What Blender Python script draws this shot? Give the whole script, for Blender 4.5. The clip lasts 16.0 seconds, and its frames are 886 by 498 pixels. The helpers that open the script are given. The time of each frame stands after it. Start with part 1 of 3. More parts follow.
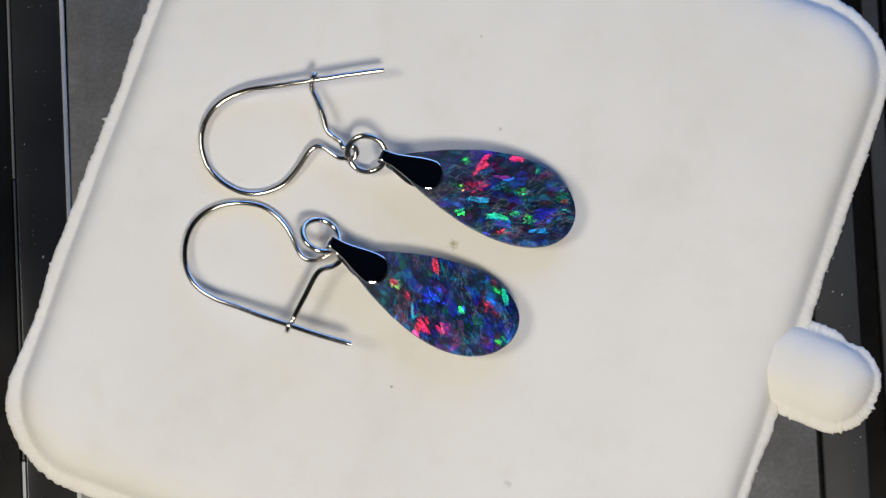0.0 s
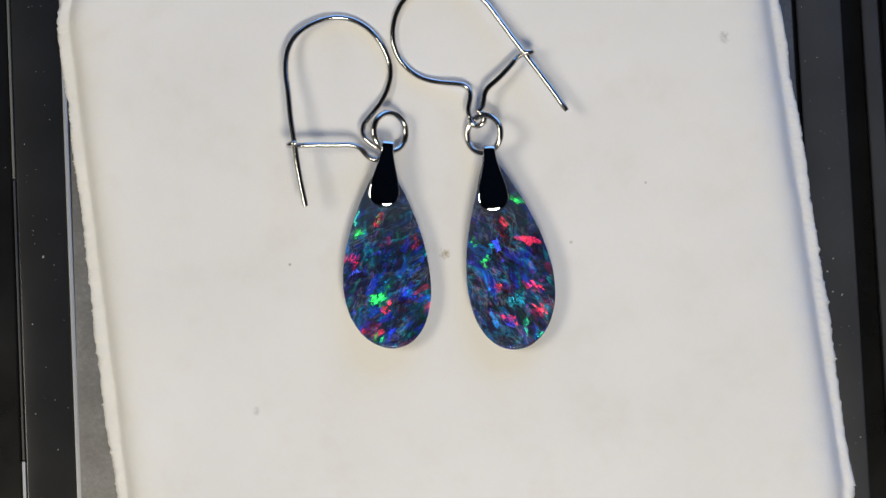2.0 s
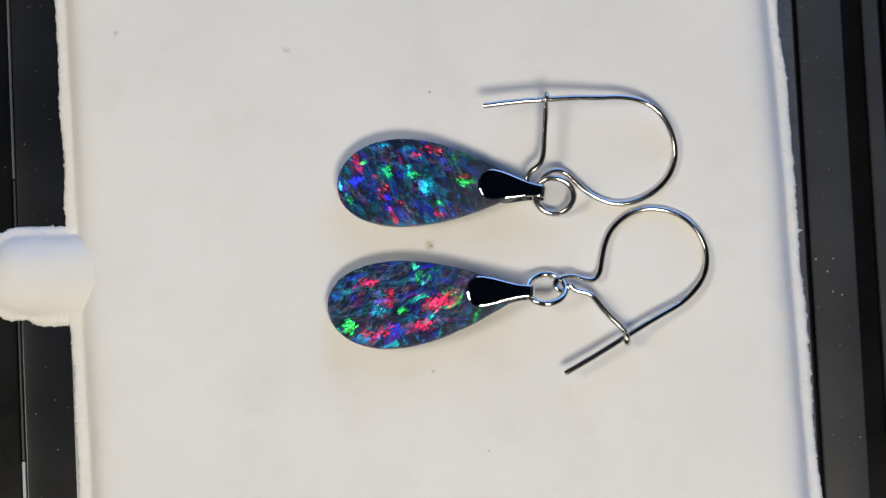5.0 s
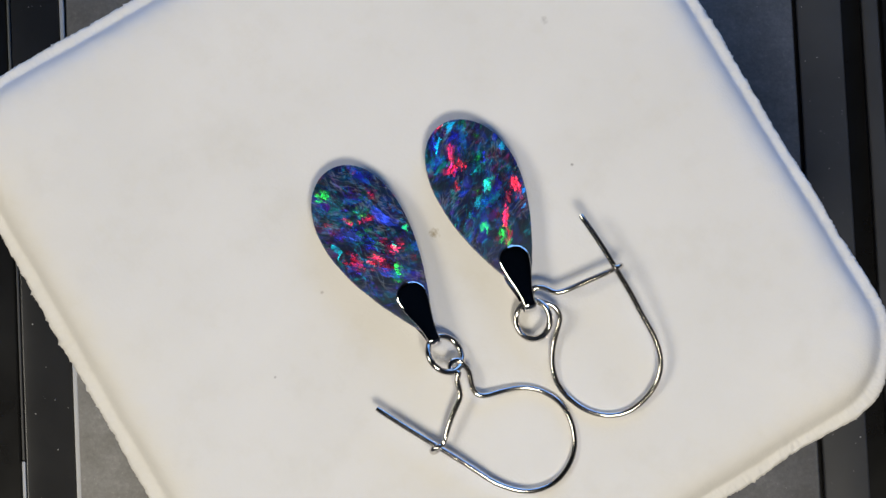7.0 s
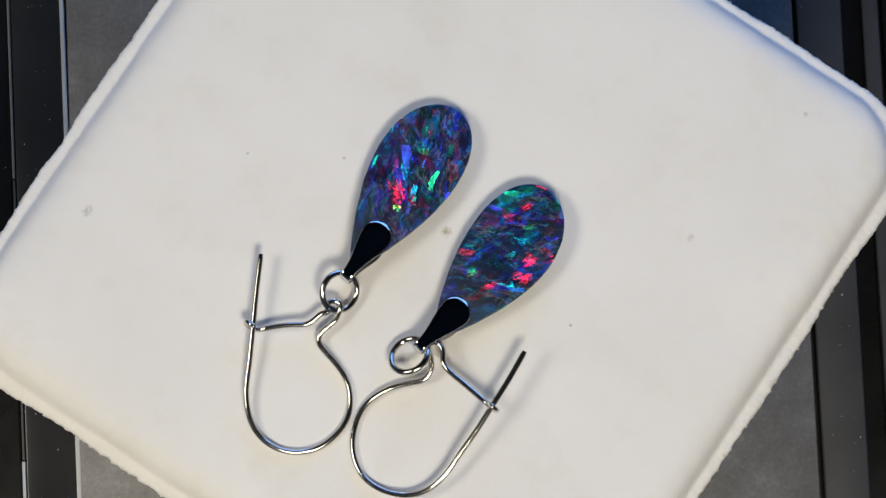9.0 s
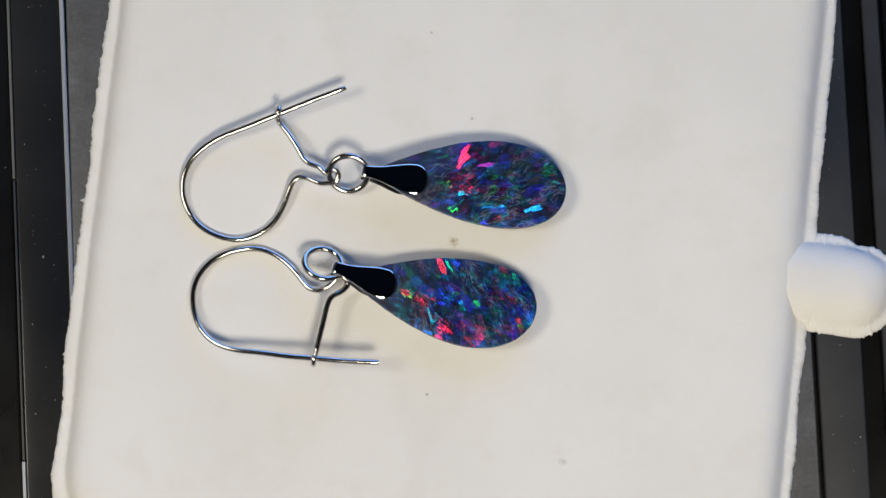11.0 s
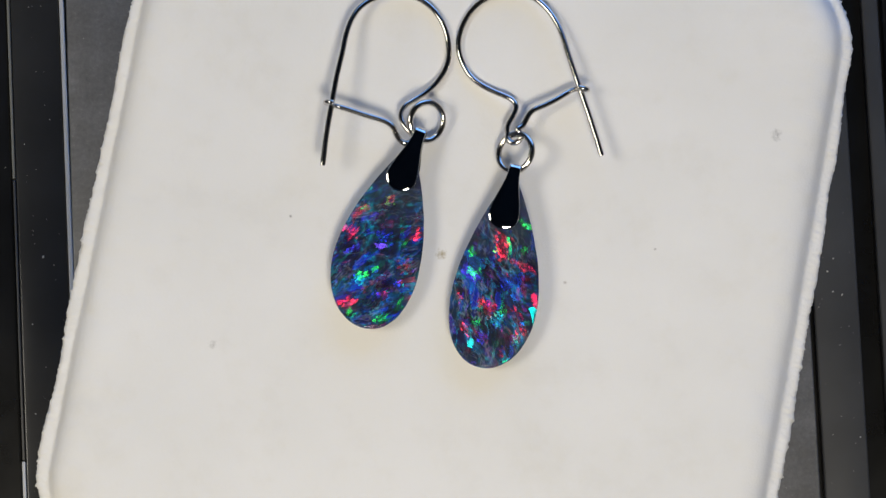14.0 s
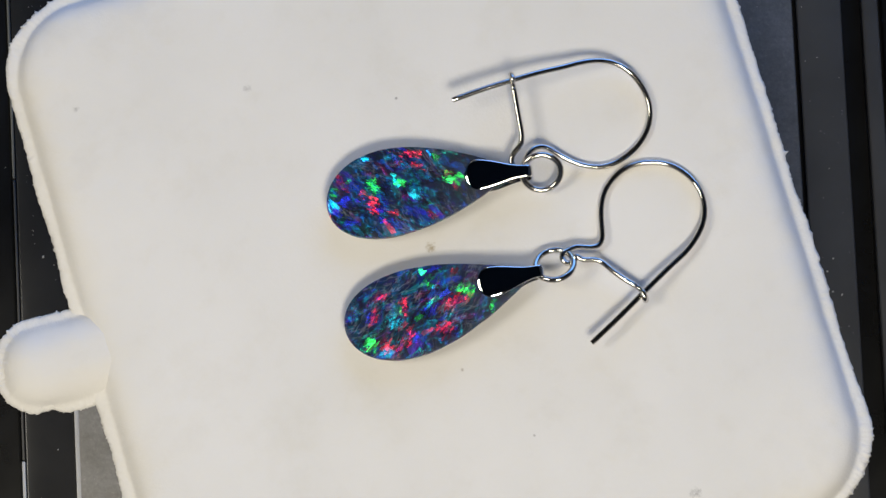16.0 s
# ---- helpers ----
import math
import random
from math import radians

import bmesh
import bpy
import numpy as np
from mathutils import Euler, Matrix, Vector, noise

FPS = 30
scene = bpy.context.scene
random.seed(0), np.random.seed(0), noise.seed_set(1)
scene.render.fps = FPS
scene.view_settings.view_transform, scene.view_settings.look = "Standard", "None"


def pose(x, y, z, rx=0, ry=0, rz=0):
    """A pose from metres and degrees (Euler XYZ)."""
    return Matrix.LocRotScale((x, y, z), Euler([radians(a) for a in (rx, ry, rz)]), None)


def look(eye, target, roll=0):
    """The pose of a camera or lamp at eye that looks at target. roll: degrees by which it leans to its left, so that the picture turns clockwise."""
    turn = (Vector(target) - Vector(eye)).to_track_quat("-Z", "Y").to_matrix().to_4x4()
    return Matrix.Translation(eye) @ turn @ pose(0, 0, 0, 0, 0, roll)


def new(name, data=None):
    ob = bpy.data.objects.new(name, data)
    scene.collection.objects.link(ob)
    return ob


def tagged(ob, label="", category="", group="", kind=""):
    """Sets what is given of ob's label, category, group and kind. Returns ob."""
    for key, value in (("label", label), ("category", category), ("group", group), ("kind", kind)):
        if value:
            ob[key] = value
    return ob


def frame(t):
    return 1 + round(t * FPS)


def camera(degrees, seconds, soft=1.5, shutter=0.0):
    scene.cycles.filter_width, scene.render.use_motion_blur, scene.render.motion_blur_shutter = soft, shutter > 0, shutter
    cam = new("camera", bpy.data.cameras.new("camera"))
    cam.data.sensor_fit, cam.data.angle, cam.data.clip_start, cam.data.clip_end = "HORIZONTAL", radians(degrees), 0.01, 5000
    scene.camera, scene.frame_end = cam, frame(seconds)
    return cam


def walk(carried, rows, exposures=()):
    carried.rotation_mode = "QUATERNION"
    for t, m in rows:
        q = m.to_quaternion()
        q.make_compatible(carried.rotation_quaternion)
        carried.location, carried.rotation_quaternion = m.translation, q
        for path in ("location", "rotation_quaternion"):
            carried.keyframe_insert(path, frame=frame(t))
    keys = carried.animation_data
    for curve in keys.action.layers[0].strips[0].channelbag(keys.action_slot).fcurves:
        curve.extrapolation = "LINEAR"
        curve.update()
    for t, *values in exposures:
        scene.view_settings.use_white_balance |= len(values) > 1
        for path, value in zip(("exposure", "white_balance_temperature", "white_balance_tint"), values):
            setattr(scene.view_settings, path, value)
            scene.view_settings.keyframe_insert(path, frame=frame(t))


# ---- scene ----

MM = 0.001

# ---- camera: stands still, above the pad, with a long lens ----
cam = camera(15.0, 16.0, soft=1.45)
EYE = pose(-10.73 * MM, -58.27 * MM, 412.71 * MM, 7.922, -1.513, 0)
walk(cam, [(0.0, EYE), (16.0, EYE)])

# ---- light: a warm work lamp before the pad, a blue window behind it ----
world = bpy.data.worlds.new("world")
scene.world = world
world.use_nodes = True
sky = world.node_tree.nodes.new("ShaderNodeTexSky")
sky.sky_type, sky.sun_disc = "NISHITA", False
sky.sun_elevation, sky.sun_rotation = radians(25), radians(200)
world.node_tree.links.new(sky.outputs[0], world.node_tree.nodes["Background"].inputs[0])
world.node_tree.nodes["Background"].inputs[1].default_value = 0.08
scene.view_settings.exposure = 0.0


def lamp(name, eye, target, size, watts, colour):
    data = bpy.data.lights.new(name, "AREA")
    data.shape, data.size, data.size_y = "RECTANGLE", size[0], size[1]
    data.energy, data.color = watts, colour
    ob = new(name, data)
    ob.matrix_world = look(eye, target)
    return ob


lamp("work_lamp_light", (0.05, -0.27, 0.46), (0, 0, 0), (0.15, 0.11), 1.80, (1.0, 0.915, 0.755))
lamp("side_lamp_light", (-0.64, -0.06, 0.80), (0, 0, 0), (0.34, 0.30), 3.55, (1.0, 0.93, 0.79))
lamp("window_light", (0.35, 1.16, 0.52), (0, 0, 0), (1.40, 0.94), 8.5, (0.16, 0.40, 1.0))


# ---- materials ----
def material(name):
    m = bpy.data.materials.new(name)
    m.use_nodes = True
    t = m.node_tree
    return m, t, t.nodes["Principled BSDF"]


def node(t, kind, **values):
    n = t.nodes.new(kind)
    for key, value in values.items():
        n.inputs[key.replace("_", " ")].default_value = value
    return n


def noise_of(t, scale, detail=4.0, rough=0.55, coords=None):
    n = node(t, "ShaderNodeTexNoise", Scale=scale, Detail=detail, Roughness=rough)
    if coords is None:
        coords = t.nodes.new("ShaderNodeTexCoord").outputs["Object"]
    t.links.new(coords, n.inputs["Vector"])
    return n


def ramp(t, source, stops):
    r = t.nodes.new("ShaderNodeValToRGB")
    while len(r.color_ramp.elements) < len(stops):
        r.color_ramp.elements.new(0.5)
    for e, (at, c) in zip(r.color_ramp.elements, stops):
        e.position, e.color = at, (*c, 1)
    t.links.new(source, r.inputs[0])
    return r.outputs["Color"]


def bump(t, bsdf, height, strength, distance):
    b = t.nodes.new("ShaderNodeBump")
    b.inputs["Strength"].default_value, b.inputs["Distance"].default_value = strength, distance
    t.links.new(height, b.inputs["Height"])
    t.links.new(b.outputs[0], bsdf.inputs["Normal"])


def flock_material():
    m, t, p = material("white flock")
    big = noise_of(t, 45, 3)
    fine = noise_of(t, 2600, 3, 0.7)
    cloud = noise_of(t, 160, 5, 0.6)
    a = ramp(t, big.outputs[0], [(0.3, (0.77, 0.765, 0.75)), (0.7, (0.82, 0.815, 0.805))])
    c = ramp(t, cloud.outputs[0], [(0.27, (0.93, 0.915, 0.875)), (0.47, (0.99, 0.985, 0.975)), (0.7, (1, 1, 1))])
    mix = t.nodes.new("ShaderNodeMix")
    mix.data_type, mix.blend_type = "RGBA", "MULTIPLY"
    mix.inputs["Factor"].default_value = 0.6
    t.links.new(a, mix.inputs["A"])
    t.links.new(c, mix.inputs["B"])
    colour = mix.outputs["Result"]
    coords = t.nodes.new("ShaderNodeTexCoord").outputs["Object"]
    grain = noise_of(t, 1900, 4, 0.7, coords)
    for (x, y), r, tint in (((1.4, -0.2), 1.7, (0.33, 0.26, 0.13)), ((-7.2, 43.4), 1.7, (0.40, 0.39, 0.38)), ((8.4, -29.8), 1.3, (0.50, 0.49, 0.48)),
                            ((27.2, -40.0), 1.0, (0.40, 0.39, 0.38)), ((7.2, 14.4), 0.6, (0.42, 0.38, 0.34)), ((-6.0, -18.0), 0.5, (0.25, 0.24, 0.23)), ((4.7, 26.1), 0.5, (0.35, 0.33, 0.32))):
        d = t.nodes.new("ShaderNodeVectorMath")
        d.operation = "DISTANCE"
        t.links.new(coords, d.inputs[0])
        d.inputs[1].default_value = (x * MM, y * MM, 3.9 * MM)
        near = t.nodes.new("ShaderNodeMapRange")
        near.inputs["From Min"].default_value, near.inputs["From Max"].default_value = 0.0, r * MM
        near.inputs["To Min"].default_value, near.inputs["To Max"].default_value = 1.0, 0.0
        t.links.new(d.outputs["Value"], near.inputs["Value"])
        add = t.nodes.new("ShaderNodeMath")
        add.operation = "MULTIPLY"
        t.links.new(near.outputs[0], add.inputs[0])
        t.links.new(grain.outputs[0], add.inputs[1])
        mask = ramp(t, add.outputs[0], [(0.26, (0, 0, 0)), (0.50, (0.75, 0.75, 0.75))])
        blend = t.nodes.new("ShaderNodeMix")
        blend.data_type = "RGBA"
        t.links.new(mask, blend.inputs["Factor"])
        t.links.new(colour, blend.inputs["A"])
        blend.inputs["B"].default_value = (*tint, 1)
        colour = blend.outputs["Result"]
    t.links.new(colour, p.inputs["Base Color"])
    p.inputs["Roughness"].default_value = 0.95
    p.inputs["Specular IOR Level"].default_value = 0.15
    p.inputs["Sheen Weight"].default_value = 0.25
    p.inputs["Sheen Roughness"].default_value = 0.6
    bump(t, p, fine.outputs[0], 0.35, 0.00012)
    return m


def metal_material(name, colour, rough, scratch=0.0, scale=900):
    m, t, p = material(name)
    n = noise_of(t, scale, 4)
    t.links.new(ramp(t, n.outputs[0], [(0.3, [c * 0.9 for c in colour]), (0.7, colour)]), p.inputs["Base Color"])
    p.inputs["Metallic"].default_value = 1.0
    r = ramp(t, n.outputs[0], [(0.3, (rough * 0.7,) * 3), (0.75, (rough * 1.3,) * 3)])
    t.links.new(r, p.inputs["Roughness"])
    if scratch:
        bump(t, p, n.outputs[0], scratch, 0.00002)
    return m


def plate_material():
    m, t, p = material("satin silver plate")
    n = noise_of(t, 1500, 5, 0.7)
    big = noise_of(t, 60, 4)
    t.links.new(ramp(t, n.outputs[0], [(0.3, (0.17, 0.17, 0.17)), (0.62, (0.225, 0.222, 0.218)), (0.8, (0.42, 0.41, 0.40))]), p.inputs["Base Color"])
    smear = noise_of(t, 170, 6, 0.72)
    stain = t.nodes.new("ShaderNodeMix")
    stain.data_type, stain.blend_type = "RGBA", "MULTIPLY"
    stain.inputs["Factor"].default_value = 1.0
    t.links.new(p.inputs["Base Color"].links[0].from_socket, stain.inputs["A"])
    t.links.new(ramp(t, smear.outputs[0], [(0.36, (0.82, 0.81, 0.79)), (0.56, (1, 1, 1)), (0.70, (1.22, 1.22, 1.22))]), stain.inputs["B"])
    t.links.new(stain.outputs["Result"], p.inputs["Base Color"])
    p.inputs["Metallic"].default_value = 0.62
    t.links.new(ramp(t, big.outputs[0], [(0.3, (0.42,) * 3), (0.7, (0.52,) * 3)]), p.inputs["Roughness"])
    bump(t, p, n.outputs[0], 0.25, 0.00004)
    return m


def black_material(name, value, rough):
    m, t, p = material(name)
    n = noise_of(t, 90, 7, 0.6)
    t.links.new(ramp(t, n.outputs[0], [(0.35, (value * 0.92,) * 3), (0.75, (value * 1.12,) * 3)]), p.inputs["Base Color"])
    t.links.new(ramp(t, n.outputs[0], [(0.3, (rough * 0.85,) * 3), (0.8, (rough * 1.25,) * 3)]), p.inputs["Roughness"])
    return m


def plain_material(name, colour, rough):
    m, t, p = material(name)
    n = noise_of(t, 6, 6)
    t.links.new(ramp(t, n.outputs[0], [(0.3, [c * 0.85 for c in colour]), (0.7, colour)]), p.inputs["Base Color"])
    p.inputs["Roughness"].default_value = rough
    return m


def glass_material():
    m, t, p = material("window glass")
    p.inputs["Transmission Weight"].default_value = 1.0
    p.inputs["Roughness"].default_value = 0.0
    return m


def opal_material(name, seed, chips, milky, grain):
    """Dark opal: slate body with streaks along the grain, and in it thin tilted flakes that flash when they mirror a light."""
    m, t, p = material(name)
    out = t.nodes["Material Output"]
    coords = t.nodes.new("ShaderNodeTexCoord")

    def feed(socket, value):
        if hasattr(value, "links"):
            t.links.new(value, socket)
        else:
            socket.default_value = value

    def vmath(op, a, b=(0, 0, 0)):
        v = t.nodes.new("ShaderNodeVectorMath")
        v.operation = op
        feed(v.inputs[0], a)
        feed(v.inputs[1], b)
        return v.outputs["Value"] if op in ("LENGTH", "DISTANCE") else v.outputs[0]

    def fmath(op, a, b=0.0):
        f = t.nodes.new("ShaderNodeMath")
        f.operation = op
        feed(f.inputs[0], a)
        feed(f.inputs[1], b)
        return f.outputs[0]

    def span(value, low, high, to_low=0.0, to_high=1.0):
        r = t.nodes.new("ShaderNodeMapRange")
        r.inputs["From Min"].default_value, r.inputs["From Max"].default_value = low, high
        r.inputs["To Min"].default_value, r.inputs["To Max"].default_value = to_low, to_high
        t.links.new(value, r.inputs["Value"])
        return r.outputs[0]

    def mixed(factor, a, b, blend="MIX"):
        x = t.nodes.new("ShaderNodeMix")
        x.data_type, x.blend_type = "RGBA", blend
        for socket, value in ((x.inputs["Factor"], factor), (x.inputs["A"], a), (x.inputs["B"], b)):
            feed(socket, value)
        return x.outputs["Result"]

    flat = vmath("MULTIPLY", coords.outputs["Object"], (1, 1, 0))
    bend = noise_of(t, 210, 2, 0.5, flat)
    rag = noise_of(t, 1700, 3, 0.65, flat)
    off = vmath("MULTIPLY", vmath("SUBTRACT", bend.outputs["Color"], (0.5, 0.5, 0.5)), (0.0024, 0.0024, 0))
    off = vmath("ADD", off, vmath("MULTIPLY", vmath("SUBTRACT", rag.outputs["Color"], (0.5, 0.5, 0.5)), (0.00030, 0.00030, 0)))
    warped = vmath("ADD", flat, off)

    def along(source, angle, stretch, shift=0.0, kind="TEXTURE"):
        """Coordinates drawn out along the grain, or back again."""
        mp = t.nodes.new("ShaderNodeMapping")
        mp.vector_type = kind
        mp.inputs["Rotation"].default_value = (0, 0, radians(angle))
        mp.inputs["Scale"].default_value = (stretch, 1.0, 1.0)
        mp.inputs["Location"].default_value = (seed * 0.31 + shift, shift, 0)
        t.links.new(source, mp.inputs["Vector"])
        return mp.outputs[0]

    # body: slate, navy, teal and dark plum streaks with pale threads
    fibre = noise_of(t, 1900, 4, 0.65, along(warped, grain + 4, 4.0, 0.4))
    cross = noise_of(t, 1100, 4, 0.62, along(warped, grain - 34, 3.0, 1.4))
    body = noise_of(t, 300, 5, 0.58, along(warped, grain, 2.0, 0.1))
    shade = noise_of(t, 270, 4, 0.6, along(warped, grain + 12, 2.0, 3.1))
    col = ramp(t, body.outputs[0], [(0.30, (0.004, 0.004, 0.010)), (0.38, (0.030, 0.012, 0.024)), (0.44, (0.010, 0.016, 0.055)), (0.50, (0.028, 0.042, 0.064)),
                                    (0.55, (0.008, 0.040, 0.052)), (0.61, (0.006, 0.010, 0.048)), (0.68, (0.040, 0.024, 0.036)), (0.76, (0.050, 0.060, 0.078))])
    col = mixed(1.0, col, ramp(t, shade.outputs[0], [(0.36, (0.10, 0.10, 0.12)), (0.50, (0.60, 0.60, 0.62)), (0.66, (1.2, 1.22, 1.3))]), "MULTIPLY")
    col = mixed(1.0, col, ramp(t, cross.outputs[0], [(0.36, (0.68, 0.68, 0.70)), (0.60, (1.2, 1.2, 1.22))]), "MULTIPLY")
    # larger grains, each of one tone
    for turn_by, scale, stretch, shift, much in ((10, 520, 1.9, 8.3, 0.5), (-30, 680, 2.4, 9.1, 0.45)):
        big = node(t, "ShaderNodeTexVoronoi", Scale=scale, Randomness=1.0)
        big.distance = "CHEBYCHEV"
        t.links.new(along(warped, grain + turn_by, stretch, shift), big.inputs["Vector"])
        tone = t.nodes.new("ShaderNodeSeparateColor")
        t.links.new(big.outputs["Color"], tone.inputs[0])
        col = mixed(much, col, ramp(t, tone.outputs[0], [(0.0, (0.003, 0.003, 0.008)), (0.18, (0.034, 0.010, 0.020)), (0.34, (0.006, 0.012, 0.060)), (0.5, (0.030, 0.044, 0.062)), (0.66, (0.006, 0.048, 0.056)),
                                                         (0.8, (0.008, 0.010, 0.024)), (0.9, (0.018, 0.012, 0.050)), (1.0, (0.045, 0.052, 0.062))]))
    for turn_by, scale, shift in ((6, 620, 6.1), (-38, 480, 7.7)):
        vein = noise_of(t, scale, 3, 0.6, along(warped, grain + turn_by, 4.0, shift))
        thread = fmath("ABSOLUTE", fmath("SUBTRACT", vein.outputs[0], 0.5))
        col = mixed(fmath("MULTIPLY", span(thread, 0.014, 0.0, 0.0, 0.8), span(shade.outputs[0], 0.42, 0.58)), col, (0.24, 0.27, 0.32, 1))
    cloud = span(vmath("DISTANCE", flat, (milky[0] * MM, milky[1] * MM, 0)), 0.0125, 0.0055, 0.0, 0.62)
    col = mixed(cloud, col, (0.046, 0.054, 0.070, 1))
    t.links.new(col, p.inputs["Base Color"])
    p.inputs["Roughness"].default_value = 0.4
    p.inputs["Specular IOR Level"].default_value = 0.25
    p.inputs["Coat Weight"].default_value = 0.4
    p.inputs["Coat Roughness"].default_value = 0.03
    normal = t.nodes.new("ShaderNodeNewGeometry").outputs["Normal"]

    def leaning(lean):
        """The surface's normal, leant by a vector that turns with the stone."""
        v = t.nodes.new("ShaderNodeVectorTransform")
        v.vector_type, v.convert_from, v.convert_to = "VECTOR", "OBJECT", "WORLD"
        t.links.new(lean, v.inputs[0])
        return vmath("NORMALIZE", vmath("ADD", normal, v.outputs[0]))

    def flakes(shader, share, colour, lean, rough):
        g = t.nodes.new("ShaderNodeBsdfAnisotropic")
        g.inputs["Roughness"].default_value = rough
        t.links.new(colour, g.inputs["Color"])
        t.links.new(leaning(lean), g.inputs["Normal"])
        mix = t.nodes.new("ShaderNodeMixShader")
        feed(mix.inputs[0], share)
        t.links.new(shader, mix.inputs[1])
        t.links.new(g.outputs[0], mix.inputs[2])
        return mix.outputs[0]

    shader = p.outputs[0]
    clear = span(cloud, 0.0, 0.62, 1.0, 0.30)
    ripple = vmath("MULTIPLY", vmath("SUBTRACT", fibre.outputs["Color"], (0.5, 0.5, 0.5)), (0.30, 0.30, 0))
    stripes = ramp(t, cross.outputs[0], [(0.36, (0.5, 0.5, 0.5)), (0.54, (1, 1, 1))])
    calm = [(0.30, (0.01, 0.02, 0.60)), (0.42, (0.0, 0.13, 0.60)), (0.50, (0.0, 0.32, 0.42)), (0.57, (0.02, 0.03, 0.55)), (0.64, (0.22, 0.02, 0.22)), (0.72, (0.5, 0.02, 0.12))]
    hues = [(0.0, (0.06, 0.03, 0.95)), (0.22, (0.01, 0.07, 0.95)), (0.40, (0.0, 0.30, 0.85)), (0.52, (0.0, 0.55, 0.60)), (0.62, (0.02, 0.8, 0.22)), (0.70, (0.04, 0.08, 0.9)),
            (0.82, (0.16, 0.03, 0.75)), (0.89, (0.95, 0.04, 0.10)), (1.0, (0.9, 0.02, 0.14))]
    # broad sheen, in soft-edged streaks
    for angle, stretch, scale, tilt, rough, shift, share in ((22, 1.8, 360, 3.6, 0.34, 0.0, 0.11), (-30, 2.2, 760, 3.8, 0.27, 2.2, 0.10)):
        slope = noise_of(t, scale, 3, 0.55, along(warped, grain + angle, stretch, shift))
        tone = noise_of(t, scale * 0.8, 3, 0.6, along(warped, grain + angle, stretch, shift + 0.9))
        lean = vmath("ADD", vmath("MULTIPLY", vmath("SUBTRACT", slope.outputs["Color"], (0.5, 0.5, 0.5)), (tilt, tilt, 0)), ripple)
        colour = mixed(1.0, ramp(t, tone.outputs[0], calm), stripes, "MULTIPLY")
        shader = flakes(shader, fmath("MULTIPLY", clear, share), colour, lean, rough)
    # small hard-edged flakes
    for angle, stretch, scale, tilt, rough, shift, share in ((0, 2.6, 950, 1.9, 0.19, 0.7, 0.15), (-26, 2.8, 1600, 1.9, 0.19, 1.9, 0.15)):
        v = node(t, "ShaderNodeTexVoronoi", Scale=scale, Randomness=1.0)
        v.distance = "CHEBYCHEV"
        t.links.new(along(warped, grain + angle, stretch, shift), v.inputs["Vector"])
        sep = t.nodes.new("ShaderNodeSeparateColor")
        t.links.new(v.outputs["Color"], sep.inputs[0])
        lean = vmath("ADD", vmath("MULTIPLY", vmath("SUBTRACT", v.outputs["Color"], (0.5, 0.5, 0.5)), (tilt, tilt, 0)), ripple)
        colour = mixed(1.0, ramp(t, sep.outputs[2], hues), stripes, "MULTIPLY")
        shader = flakes(shader, fmath("MULTIPLY", clear, share), colour, lean, rough)

    # the larger flakes, torn along the small grains
    tiny = node(t, "ShaderNodeTexVoronoi", Scale=4200, Randomness=1.0)
    tiny.distance = "MANHATTAN"
    t.links.new(along(vmath("ADD", flat, vmath("MULTIPLY", off, (0.25, 0.25, 0))), grain, 2.2, 5.0), tiny.inputs["Vector"])
    place = along(tiny.outputs["Position"], grain, 2.2, 5.0, "POINT")
    spark = t.nodes.new("ShaderNodeSeparateColor")
    t.links.new(tiny.outputs["Color"], spark.inputs[0])
    torn = span(spark.outputs[0], 0.0, 1.0, -0.25, 0.55)
    glint = mixed(1.0, ramp(t, spark.outputs[1], [(0.0, (0.45, 0.45, 0.45)), (0.5, (1, 1, 1))]), ramp(t, fibre.outputs[0], [(0.40, (0.22, 0.22, 0.22)), (0.53, (1.1, 1.1, 1.1))]), "MULTIPLY")
    small = vmath("MULTIPLY", vmath("SUBTRACT", tiny.outputs["Color"], (0.5, 0.5, 0.5)), (0.12, 0.12, 0))
    tints = dict(red=(1.0, 0.03, 0.085), red_more=(0.95, 0.02, 0.11), green=(0.03, 0.95, 0.14), green_more=(0.08, 0.95, 0.08), blue=(0.015, 0.025, 0.8), cyan=(0.01, 0.45, 0.7))
    every = [(c, tints[k]) for k in sorted(chips) for c in chips[k]]
    turns = sorted({c[4] for c, _ in every})
    for g in range(4):
        lean, tint = None, None
        for (x, y, w, h, turn), colour in [e for e in every if turns.index(e[0][4]) % 4 == g]:
            mp = t.nodes.new("ShaderNodeMapping")
            mp.vector_type = "TEXTURE"
            mp.inputs["Location"].default_value = (x * MM, y * MM, 0)
            mp.inputs["Rotation"].default_value = (0, 0, radians(turn))
            mp.inputs["Scale"].default_value = (max(0.92 * w, 0.4) * MM, max(0.92 * h, 0.4) * MM, 1.0)
            t.links.new(place, mp.inputs["Vector"])
            inside = span(fmath("ADD", vmath("LENGTH", mp.outputs[0]), torn), 1.08, 0.55)
            vec = t.nodes.new("ShaderNodeMix")
            vec.data_type = "VECTOR"
            t.links.new(fmath("GREATER_THAN", inside, 0.02), vec.inputs["Factor"])
            va, vb = [i for i in vec.inputs if i.type == "VECTOR" and i.name in "AB"][:2]
            vb.default_value = (*turned(0.036, -0.348, turn), 0)
            bright = min(1.0, 0.45 + 0.35 * w * h)
            feed(va, (0, 0, 0) if lean is None else lean)
            tint = mixed(inside, (0, 0, 0, 1) if tint is None else tint, (*[c * bright for c in colour], 1))
